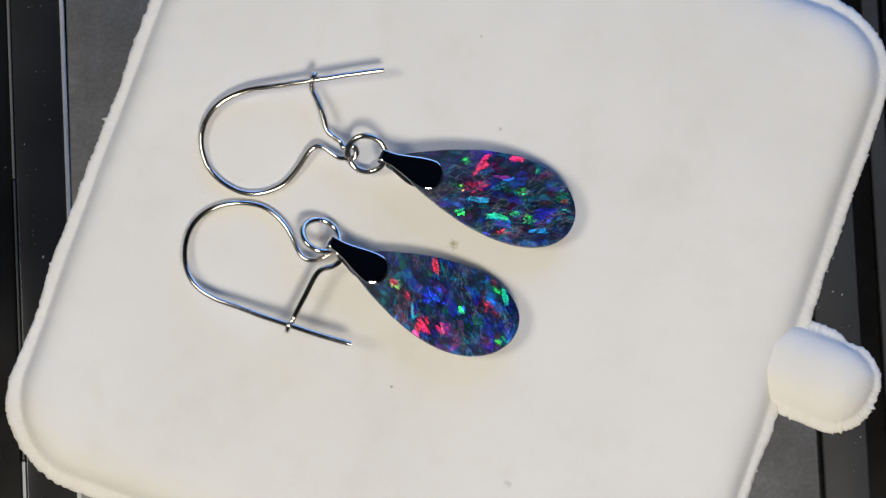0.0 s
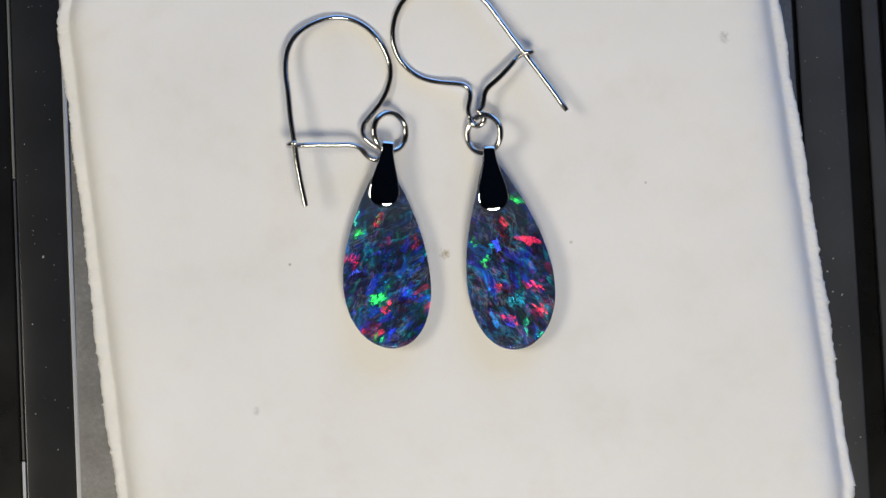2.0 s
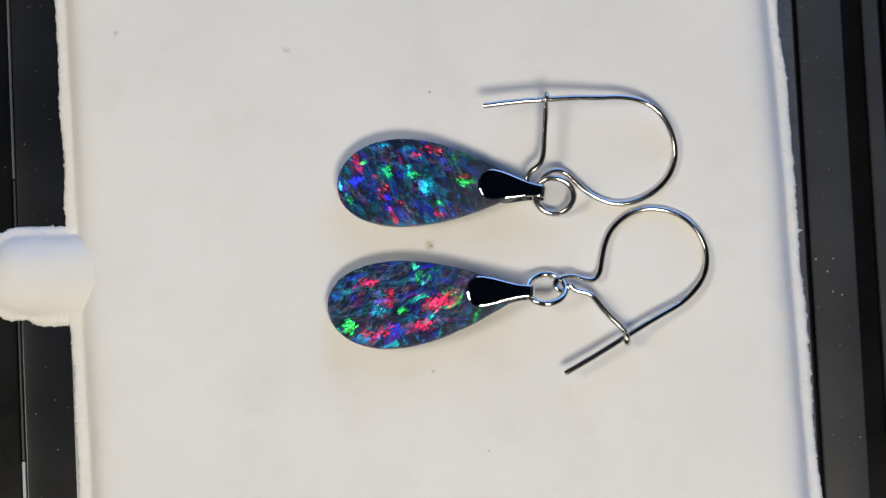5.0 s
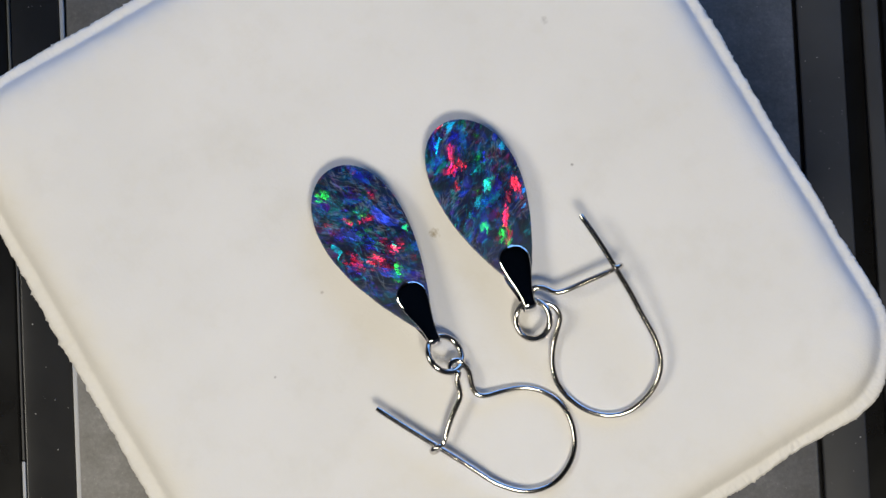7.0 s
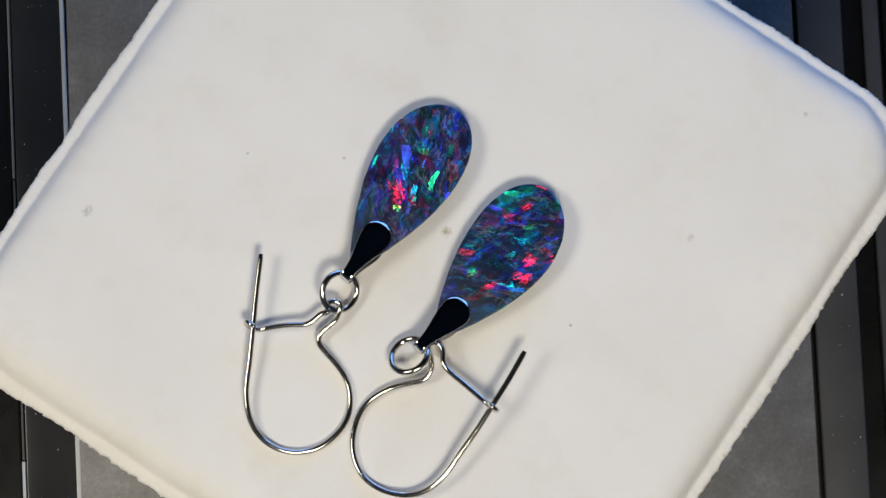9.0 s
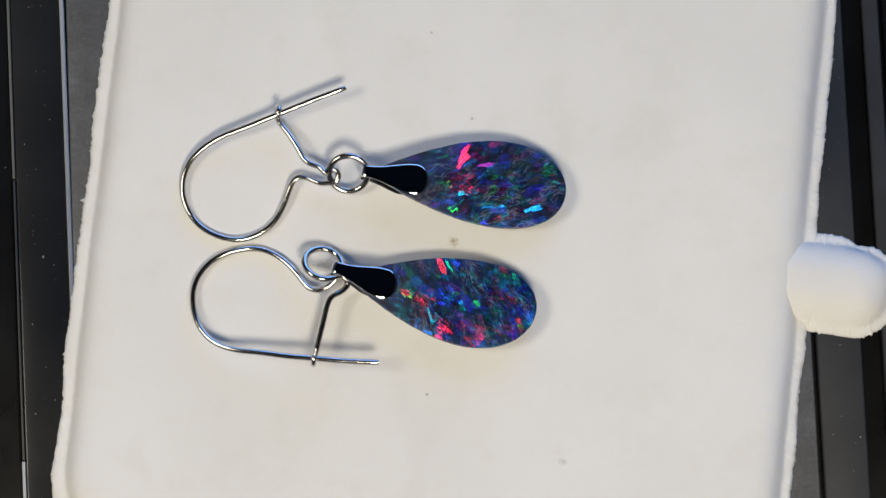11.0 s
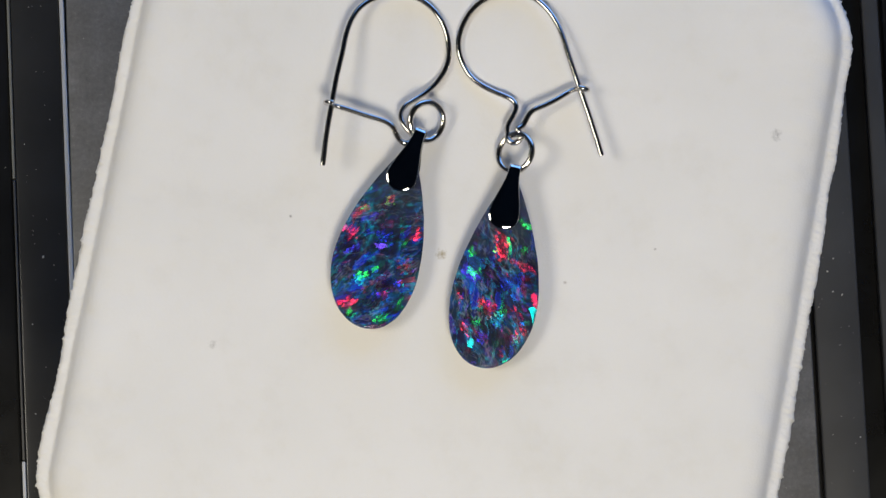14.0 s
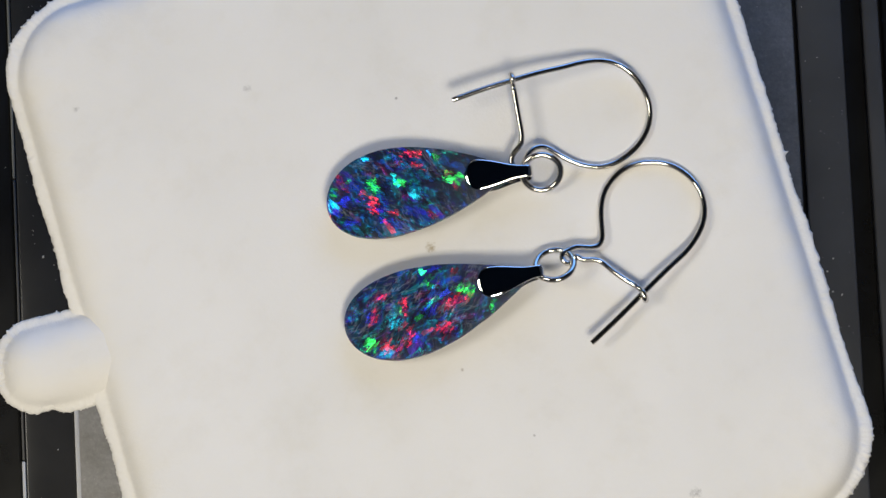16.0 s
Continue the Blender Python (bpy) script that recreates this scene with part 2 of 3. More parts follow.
            lean = [o for o in vec.outputs if o.type == "VECTOR"][0]
        there = span(vmath("LENGTH", lean), 0.0, 0.1, 0.0, 0.20)
        shader = flakes(shader, there, mixed(1.0, mixed(1.0, tint, glint, "MULTIPLY"), stripes, "MULTIPLY"), vmath("ADD", vmath("ADD", lean, small), vmath("MULTIPLY", ripple, (0.5, 0.5, 0))), 0.205)
    t.links.new(shader, out.inputs["Surface"])
    return m


# The larger chips of opal in each stone: place on the stone and half sizes in mm, and the turn of the pad at which the chip faces the work lamp
CHIPS_A = dict(
    red=[(2.5, -5.5, 1.05, 0.42, 0), (8.4, 1.7, 0.88, 0.35, 0), (10.5, -1.5, 0.53, 0.35, 0), (5.5, 1.0, 1.4, 0.53, 47), (8.1, -3.4, 1.4, 0.53, 47), (8.7, 0.3, 1.05, 0.7, 47), (8.0, 1.3, 0.7, 1.05, 65), (3.8, -2.9, 0.53, 0.53, 65), (-1.8, 0.9, 0.84, 1.75, 65), (-1.7, 0.7, 0.88, 2.8, 96), (4.6, -2.1, 1.23, 1.4, 96), (7.0, 1.4, 0.88, 1.05, 96), (1.9, 3.2, 0.7, 0.7, 96), (7.1, -5.3, 0.32, 1.4, 96), (-1.4, 1.3, 0.46, 1.4, 128), (5.6, -5.0, 0.88, 0.63, 128), (2.1, 2.9, 1.05, 1.05, 128), (9.4, -5.4, 0.88, 0.7, 128), (-3.6, -2.4, 0.53, 0.53, 128)],
    red_more=[(4.2, -2.2, 0.32, 1.4, 144), (0.9, 2.7, 1.05, 0.7, 144), (-1.0, 0.7, 1.75, 1.05, 172), (1.7, 2.4, 1.75, 0.84, 172), (6.8, 1.4, 0.88, 0.88, 172), (5.6, -4.8, 1.05, 0.42, 172), (-1.0, -1.8, 1.23, 0.7, 220), (-0.1, 0.9, 1.05, 0.53, 220), (-0.2, -1.2, 0.7, 2.1, 252), (-0.7, 0.2, 0.88, 1.75, 284), (8.2, -1.9, 0.88, 0.7, 284), (10.7, -1.6, 0.42, 0.7, 284)],
    green=[(-2.4, -3.1, 0.63, 0.42, 0), (4.9, -0.5, 0.88, 0.53, 0), (6.3, -3.7, 0.88, 0.63, 0), (-1.7, 3.3, 0.53, 0.35, 0), (-4.7, 4.0, 1.05, 0.42, 47), (0.3, -2.9, 0.42, 0.63, 65), (-0.2, -3.5, 0.35, 0.7, 96), (5.4, -2.4, 0.7, 1.58, 128), (-2.9, 0.3, 1.4, 0.88, 144), (5.0, -2.3, 0.53, 0.88, 144), (10.0, -0.8, 0.88, 1.23, 172), (3.4, -0.3, 0.88, 0.42, 172), (-1.1, -2.8, 0.88, 0.42, 172), (5.7, -1.3, 0.53, 0.7, 220), (-2.4, -0.2, 0.7, 0.42, 220), (10.0, -0.9, 1.23, 0.42, 252), (3.1, -1.3, 1.4, 0.42, 252), (5.6, -1.5, 0.53, 0.53, 284)],
    blue=[(8.1, -3.6, 1.05, 0.7, 0), (2.1, -0.2, 0.7, 0.53, 0), (9.4, 0.3, 1.4, 0.42, 0), (1.6, -0.6, 1.05, 0.53, 47), (9.5, -6.7, 1.4, 0.35, 47), (8.2, -4.2, 1.05, 0.7, 65), (2.2, 0.4, 1.05, 1.05, 96), (6.9, -1.2, 1.05, 0.7, 96), (1.9, -0.3, 0.88, 0.88, 128), (2.1, -0.4, 0.88, 0.88, 144), (5.1, 1.6, 1.05, 1.05, 172), (6.8, -3.4, 1.23, 0.7, 220), (4.3, -0.5, 1.05, 0.53, 220), (6.8, -1.1, 1.23, 1.05, 252), (8.0, -6.9, 0.42, 1.4, 252), (0.2, 3.6, 0.7, 0.7, 284)],
    cyan=[(5.3, -2.2, 0.88, 0.88, 47), (6.4, -1.4, 1.23, 1.05, 65), (2.6, 0.1, 0.7, 1.05, 284)],
)
CHIPS_B = dict(
    red=[(-0.7, -3.8, 1.23, 0.88, 0), (7.6, -1.3, 0.53, 0.7, 0), (-3.8, 1.4, 0.7, 0.7, 0), (6.2, -2.6, 0.35, 1.05, 47), (-3.4, 0.5, 0.53, 0.7, 47), (1.0, 3.8, 0.32, 0.88, 65), (6.5, -3.5, 0.42, 0.42, 65), (7.9, -5.8, 1.23, 0.63, 96), (4.4, 2.1, 1.05, 1.05, 96), (-1.0, 4.3, 0.42, 0.53, 96), (6.3, -1.4, 1.23, 0.7, 128), (-0.8, -2.5, 1.4, 0.53, 128), (0.2, -5.2, 1.05, 0.42, 128), (-1.4, -4.0, 1.58, 0.7, 144), (6.4, -1.4, 0.88, 1.05, 144), (4.6, 0.8, 0.88, 0.35, 144), (-3.7, 0.7, 0.88, 0.42, 172), (0.6, -3.9, 1.05, 0.42, 172), (-0.7, -4.3, 0.88, 1.4, 220)],
    red_more=[(-2.4, -0.2, 0.53, 1.75, 220), (6.8, -0.3, 0.88, 0.7, 220), (8.5, -2.5, 0.42, 0.88, 220), (-1.9, 0.2, 0.88, 1.58, 252), (3.7, -5.6, 1.4, 0.7, 252), (6.3, -5.6, 1.05, 0.35, 252), (2.1, -4.4, 1.05, 0.88, 284), (-0.2, -3.9, 1.4, 0.7, 284), (8.4, -2.4, 0.88, 0.42, 284), (-2.3, -0.1, 0.7, 0.35, 284)],
    green=[(9.0, 0.5, 1.05, 0.53, 0), (9.4, -5.8, 0.88, 0.35, 0), (4.2, -1.7, 0.49, 0.63, 0), (5.2, -3.3, 0.91, 1.05, 47), (-3.5, -2.2, 0.53, 0.88, 47), (9.5, -5.8, 0.7, 0.28, 47), (4.9, -3.6, 1.05, 0.88, 65), (9.4, -5.8, 0.7, 0.42, 65), (-3.6, -2.1, 0.88, 0.7, 65), (10.5, -2.1, 1.4, 0.7, 96), (1.2, 2.1, 0.7, 1.05, 96), (-3.7, 1.4, 1.58, 0.88, 128), (2.1, -2.0, 0.88, 0.7, 128), (5.3, -3.8, 0.88, 0.53, 128), (-3.5, 1.4, 1.23, 0.7, 144), (1.8, -1.8, 1.05, 0.53, 144), (0.4, 2.6, 1.05, 0.42, 172), (7.0, -5.7, 0.7, 0.42, 172), (-1.2, 2.2, 0.53, 0.88, 220)],
    green_more=[(2.0, -0.3, 0.53, 1.4, 252)],
    blue=[(1.0, -0.3, 1.58, 1.23, 0), (5.4, -3.7, 0.7, 1.05, 0), (9.1, -4.0, 0.53, 1.4, 47), (5.8, -0.4, 0.7, 0.7, 47), (6.4, 0.4, 0.88, 0.7, 65), (-0.1, -1.9, 0.7, 0.53, 96), (7.6, -1.7, 1.75, 0.7, 96), (8.5, -3.6, 1.4, 0.88, 128), (9.9, -1.3, 1.05, 0.7, 144), (8.7, -4.0, 1.05, 0.88, 172), (3.6, -2.8, 0.53, 1.23, 172), (6.0, -0.6, 0.7, 0.53, 172), (5.0, -4.1, 0.88, 0.88, 220), (10.6, -2.3, 1.4, 0.7, 252), (4.4, -2.1, 1.05, 0.53, 252)],
    cyan=[(5.4, -3.8, 0.88, 0.88, 96), (1.4, 0.5, 1.05, 0.53, 144), (1.1, -0.3, 1.4, 1.23, 172), (1.9, -1.7, 0.53, 1.05, 220)],
)

FLOCK = flock_material()
SILVER = metal_material("polished silver", (0.68, 0.65, 0.61), 0.15, 0.25, 2500)
BAIL_SILVER = metal_material("mirror polished silver", (0.86, 0.85, 0.84), 0.035)
PLATE = plate_material()
BLACK = black_material("glossy black plastic", 0.029, 0.18)
GAP = black_material("deep black plastic", 0.006, 0.3)
DARK = black_material("satin dark grey plastic", 0.056, 0.42)
EDGE_GLINT = plain_material("pale edge with painted highlight", (0.62, 0.62, 0.61), 0.33)
SEAM_GLEAM = plain_material("seam grey with painted reflection", (0.16, 0.165, 0.155), 0.4)
POTCH = black_material("black potch backing", 0.012, 0.35)
DUST = plain_material("pale dust", (0.6, 0.58, 0.54), 0.9)
WALL = plain_material("grey wall paint", (0.16, 0.155, 0.15), 0.8)
CEILING = plain_material("unseen dark ceiling", (0.014, 0.014, 0.014), 0.8)
TABLE = plain_material("dark table top", (0.06, 0.05, 0.045), 0.5)
FRAME = plain_material("white window frame", (0.6, 0.6, 0.6), 0.5)
GLASS = glass_material()


# ---- mesh helpers ----
def part(name, bm, mat, parent=None, label="", shift=(0, 0, 0), smooth=True, sharp=42):
    """Links a bmesh as one mesh object, under a thing where one is given; shift: the thing's own place, taken off."""
    bmesh.ops.translate(bm, verts=bm.verts, vec=-Vector(shift))
    bmesh.ops.recalc_face_normals(bm, faces=bm.faces)
    me = bpy.data.meshes.new(name)
    bm.to_mesh(me)
    bm.free()
    me.materials.append(mat)
    if smooth:
        for f in me.polygons:
            f.use_smooth = True
        me.set_sharp_from_angle(angle=radians(sharp))
    ob = new(name, me)
    if parent:
        ob.parent = parent
    if label:
        tagged(ob, label)
    return ob


def box(x0, x1, y0, y1, z0, z1, bevel=0.0):
    bm = bmesh.new()
    bmesh.ops.create_cube(bm, size=1, matrix=Matrix.Translation(((x0 + x1) / 2, (y0 + y1) / 2, (z0 + z1) / 2)) @ Matrix.Diagonal((x1 - x0, y1 - y0, z1 - z0, 1)))
    if bevel:
        bmesh.ops.bevel(bm, geom=bm.edges[:], offset=bevel, segments=3, affect="EDGES", profile=0.5)
    return bm


def bridge(bm, rings, closed=True):
    """Faces between rings of vertices of one count."""
    for a, b in zip(rings, rings[1:]):
        n = len(a)
        for i in range(n if closed else n - 1):
            j = (i + 1) % n
            bm.faces.new((a[i], a[j], b[j], b[i]))


def curve_through(points, steps=8, ease=0):
    """A smooth line (Catmull-Rom) through a wire's bend points, eased a little."""
    p = [Vector(q) for q in points]
    p = [2 * p[0] - p[1]] + p + [2 * p[-1] - p[-2]]
    out = []
    for a, b, c, d in zip(p, p[1:], p[2:], p[3:]):
        for k in range(steps):
            u = k / steps
            out.append(0.5 * (2 * b + (c - a) * u + (2 * a - 5 * b + 4 * c - d) * u * u + (3 * b - a - 3 * c + d) * u ** 3))
    out.append(p[-2])
    for k in range(ease):
        out = [out[0]] + [(a + 2 * b + c) / 4 for a, b, c in zip(out, out[1:], out[2:])] + [out[-1]]
    return out


def tube(points, radius, sides=14, bm=None):
    """A round wire along a line, with slightly rounded ends."""
    bm = bm or bmesh.new()
    side = Vector((0.13, 0.2, 1)).normalized()
    rings = []
    n = len(points)
    for i, p in enumerate(points):
        way = (points[min(i + 1, n - 1)] - points[max(i - 1, 0)]).normalized()
        side = (side - way * side.dot(way)).normalized()
        up = way.cross(side)
        r = radius * (0.82 if i in (0, n - 1) else 1.0)
        rings.append([bm.verts.new(p + (side * math.cos(a) + up * math.sin(a)) * r) for a in [2 * math.pi * k / sides for k in range(sides)]])
    bridge(bm, rings)
    bm.faces.new(rings[0][::-1])
    bm.faces.new(rings[-1])
    return bm


def turned(x, y, angle):
    c, s = math.cos(radians(angle)), math.sin(radians(angle))
    return x * c - y * s, x * s + y * c


# ---- the room, the table and the base (all stand still) ----
def room():
    # the room is out of view, added to close off light and reflections
    w, h, low = 1.2, 1.6, -0.78
    t = 0.1
    tagged(part("floor", box(-w, w, -w, w, low - t, low), WALL, smooth=False), "grey floor of the room", "floor", kind="structure")
    # added ceiling, near black so that the bails mirror a dark overhead
    tagged(part("ceiling", box(-w, w, -w, w, h, h + t), CEILING, smooth=False), "unseen ceiling, near black for the reflections in the bails", "ceiling", kind="structure")
    tagged(part("wall_south", box(-w - t, w + t, -w - t, -w, low - t, h + t), WALL, smooth=False), "grey painted wall", "wall", kind="structure")
    tagged(part("wall_east", box(w, w + t, -w, w + t, low - t, h + t), WALL, smooth=False), "grey painted wall", "wall", kind="structure")
    tagged(part("wall_west", box(-w - t, -w, -w, w + t, low - t, h + t), WALL, smooth=False), "grey painted wall", "wall", kind="structure")
    bm = bmesh.new()
    for x0, x1, z0, z1 in ((-w, -0.4, low - t, h + t), (1.1, w, low - t, h + t), (-0.4, 1.1, low - t, 0.02), (-0.4, 1.1, 1.02, h + t)):
        b = box(x0, x1, w, w + t, z0, z1)
        me = bpy.data.meshes.new("wall")
        b.to_mesh(me)
        b.free()
        bm.from_mesh(me)
    tagged(part("wall_north", bm, WALL, smooth=False), "grey wall with a window opening", "wall", kind="structure")
    win = tagged(new("window_1"), "window with a pale frame", "window", kind="structure")
    win.location = (0.35, w + 0.05, 0.02)
    for name, b in (("window_sill", (-0.4, 1.1, w + 0.02, w + 0.08, 0.02, 0.05)), ("window_head", (-0.4, 1.1, w + 0.02, w + 0.08, 0.99, 1.02)),
                    ("jamb", (-0.4, -0.37, w + 0.02, w + 0.08, 0.05, 0.99)), ("jamb", (1.07, 1.1, w + 0.02, w + 0.08, 0.05, 0.99))):
        part(name, box(*b), FRAME, win, shift=win.location, smooth=False)
    pane = part("pane", box(-0.37, 1.07, w + 0.048, w + 0.052, 0.05, 0.99), GLASS, win, shift=win.location, smooth=False)
    pane.visible_shadow = False
    table = tagged(new("table"), "dark table under the black base", "table")
    table.location = (0, 0, low)
    part("tabletop", box(-0.5, 0.5, -0.4, 0.4, -0.106, -0.074, 0.003), TABLE, table, shift=table.location)
    for x in (-0.45, 0.45):
        for y in (-0.35, 0.35):
            part("leg", box(x - 0.025, x + 0.025, y - 0.025, y + 0.025, low, -0.106, 0.003), TABLE, table, shift=table.location)


BASE_TURN = 2.5


def base():
    """Silver plate between black glossy rails, the whole turned by BASE_TURN on the table."""
    thing = tagged(new("display_base"), "glossy black base with a satin silver plate, on the table", "stand")
    thing.matrix_world = pose(0, 0, -74 * MM, 0, 0, BASE_TURN)
    top = 14 * MM

    def piece(name, x0, x1, z0, z1, mat, bevel, label="", y0=-95, y1=95):
        bm = box(x0 * MM, x1 * MM, y0 * MM, y1 * MM, top + z0 * MM, top + z1 * MM, bevel * MM)
        if x1 < 0:
            bmesh.ops.rotate(bm, verts=bm.verts, cent=(-50.7 * MM, 10 * MM, 0), matrix=Matrix.Rotation(radians(0.45), 3, "Z"))
        part(name, bm, mat, thing, label)

    piece("body", -105, 105, -14, -2.0, GAP, 1.0)
    piece("plate", -50.27, 53.75, -2.0, 0.0, PLATE, 0.25, "satin silver plate")
    # the plate's bevel highlight is put into this strip's pale colour
    piece("edge_strip", -50.95, -50.3, -2.0, 0.04, EDGE_GLINT, 0.15, "edge of the plate, pale for a painted bevel highlight")
    piece("rail", -58.0, -50.99, -2.0, -0.3, BLACK, 0.3)
    # one seam in three tones: reflections at both ends are painted by colour
    piece("edge_strip", -58.42, -58.04, -2.0, 0.0, SEAM_GLEAM, 0.1, "thin seam, greyer here for a painted reflection", 20)
    piece("edge_strip", -58.40, -58.06, -2.0, -0.1, DARK, 0.1, "thin seam, dark between its painted reflections", -20, 19.8)
    piece("edge_strip", -58.46, -58.02, -2.0, 0.05, EDGE_GLINT, 0.1, "thin seam, pale here for a painted highlight", -95, -20.2)
    piece("rail", -90, -58.46, -2.0, -0.5, GAP, 0.5)
    piece("rail", 54.35, 60.75, -2.0, 0.2, DARK, 0.3, "satin dark grey rail")
    piece("rail", 63.75, 66.1, -2.0, 0.2, DARK, 0.3, "satin dark grey rail")
    piece("rail", 66.7, 90, -2.0, -0.3, GAP, 0.4)


def dust():
    """Specks of dust on the rails and the plate."""
    rng = random.Random(5)
    bm = bmesh.new()
    spans = ((-75, -59.2, -60.5), (-57.4, -51.5, -60.3), (-49.5, 53, -60.0), (55, 60.2, -59.8), (67.4, 75, -60.3))
    for k in range(240):
        x0, x1, z = spans[rng.choice((0, 1, 1, 2, 2, 3, 3, 4))]
        x, y = turned(rng.uniform(x0, x1), rng.uniform(-46, 60), BASE_TURN)
        r = rng.choice((0.03, 0.04, 0.05, 0.06, 0.11)) * rng.uniform(0.7, 1.3)
        m = pose(x * MM, y * MM, (z + r * 0.35) * MM, 0, 0, rng.uniform(0, 180)) @ Matrix.Diagonal((r * MM * rng.uniform(0.8, 1.9), r * MM, r * MM * 0.6, 1))
        bmesh.ops.create_icosphere(bm, subdivisions=1, radius=1.0, matrix=m)
    tagged(part("dust", bm, DUST), "pale specks of dust on the black and silver base", "dust", kind="stuff")


def turntable():
    thing = tagged(new("turntable"), "small dark turning platter under the white pad", "turntable")
    thing.location = (0, 0, -60 * MM)
    bm = bmesh.new()
    prof = [(0.0, -60), (28, -60), (28, -22), (26, -20), (9, -20), (9, -7.5), (29.5, -7.5), (30, -7.0), (30, -4.4), (29.6, -3.9), (0.0, -3.9)]
    rings = []
    for r, z in prof:
        rings.append([bm.verts.new((max(r, 0.01) * MM * math.cos(a), max(r, 0.01) * MM * math.sin(a), z * MM)) for a in [2 * math.pi * k / 72 for k in range(72)]])
    bridge(bm, rings)
    bm.faces.new(rings[0])
    bm.faces.new(rings[-1])
    part("platter", bm, BLACK, thing, shift=thing.location, smooth=False)
    return thing


# ---- the white flocked pad ----
PAD_TURN = -19.12
PAD = (-44.95, 46.55, -44.05, 46.8)     # its sides, in its own axes
PAD_R = (11.0, 11.5, 12.5, 12.0)     # its corners, from the tab on, anticlockwise


def outline(x0, x1, y0, y1, r, inset, n):
    """Points round a rectangle with round corners, moved inwards; n to each corner and side."""
    x0, x1, y0, y1 = x0 + inset, x1 - inset, y0 + inset, y1 - inset
    ra, rb, rc, rd = [max(q - inset, 0.6) for q in r]
    pts = []
    corners = ((x1 - ra, y0 + ra, -90, ra), (x1 - rb, y1 - rb, 0, rb), (x0 + rc, y1 - rc, 90, rc), (x0 + rd, y0 + rd, 180, rd))
    for k, (cx, cy, a0, r) in enumerate(corners):
        for i in range(n):
            a = radians(a0 + 90 * i / n)
            pts.append((cx + r * math.cos(a), cy + r * math.sin(a)))
        nx, ny, b0, nr = corners[(k + 1) % 4]
        a = radians(a0 + 90)
        ex, ey = cx + r * math.cos(a), cy + r * math.sin(a)
        fx, fy = nx + nr * math.cos(radians(b0)), ny + nr * math.sin(radians(b0))
        for i in range(2 * n):
            u = i / (2 * n)
            pts.append((ex + (fx - ex) * u, ey + (fy - ey) * u))
    return pts


def flock_shell(side, r, n, profile, seed, dents=(), lift=0.0):
    """Shell of flocked plastic: rings from the torn rim inwards over the rounded shoulder to the flat top."""
    bm = bmesh.new()
    rings = []
    for k, (inset, z, torn, soft) in enumerate(profile):
        ring = []
        for i, (x, y) in enumerate(outline(*side, r, inset, n)):
            v = Vector((x, y, 0))
            v.z = inset * 4.0
            rim = noise.noise(v * 0.12 + Vector((seed, 0, 0))) * 0.45 + noise.noise(v * 1.1 + Vector((seed, 5, 0))) * 0.16
            rim += max(0, noise.noise(v * 2.9 + Vector((0, seed, 7)))) ** 2 * 0.5 + noise.noise(v * 4.7 + Vector((3, seed, 7))) * 0.15
            tx, ty = (side[0] + side[1]) / 2 - x, (side[2] + side[3]) / 2 - y
            deep = sum(d * math.exp(-((x - a) ** 2 + (y - b) ** 2) / (w * w)) for a, b, w, d in dents) - rim * torn
            deep /= math.hypot(tx, ty) or 1
            x, y = x + tx * deep, y + ty * deep
            dz = noise.noise(Vector((x * 0.09, y * 0.09, seed))) * 0.22 * soft + noise.noise(Vector((x * 0.5, y * 0.5, seed + 3))) * 0.10 * soft
            dz += noise.noise(Vector((x * 2.1, y * 2.1, seed + 8 + inset * 2))) * 0.11 * min(1.0, torn * soft * 2)
            px, py = turned(x, y, PAD_TURN)
            ring.append(bm.verts.new((px * MM, py * MM, (z + dz + lift) * MM)))
        rings.append(ring)
    bridge(bm, rings)
    bm.faces.new(rings[-1])
    bm.faces.new(rings[0][::-1])
    return bm


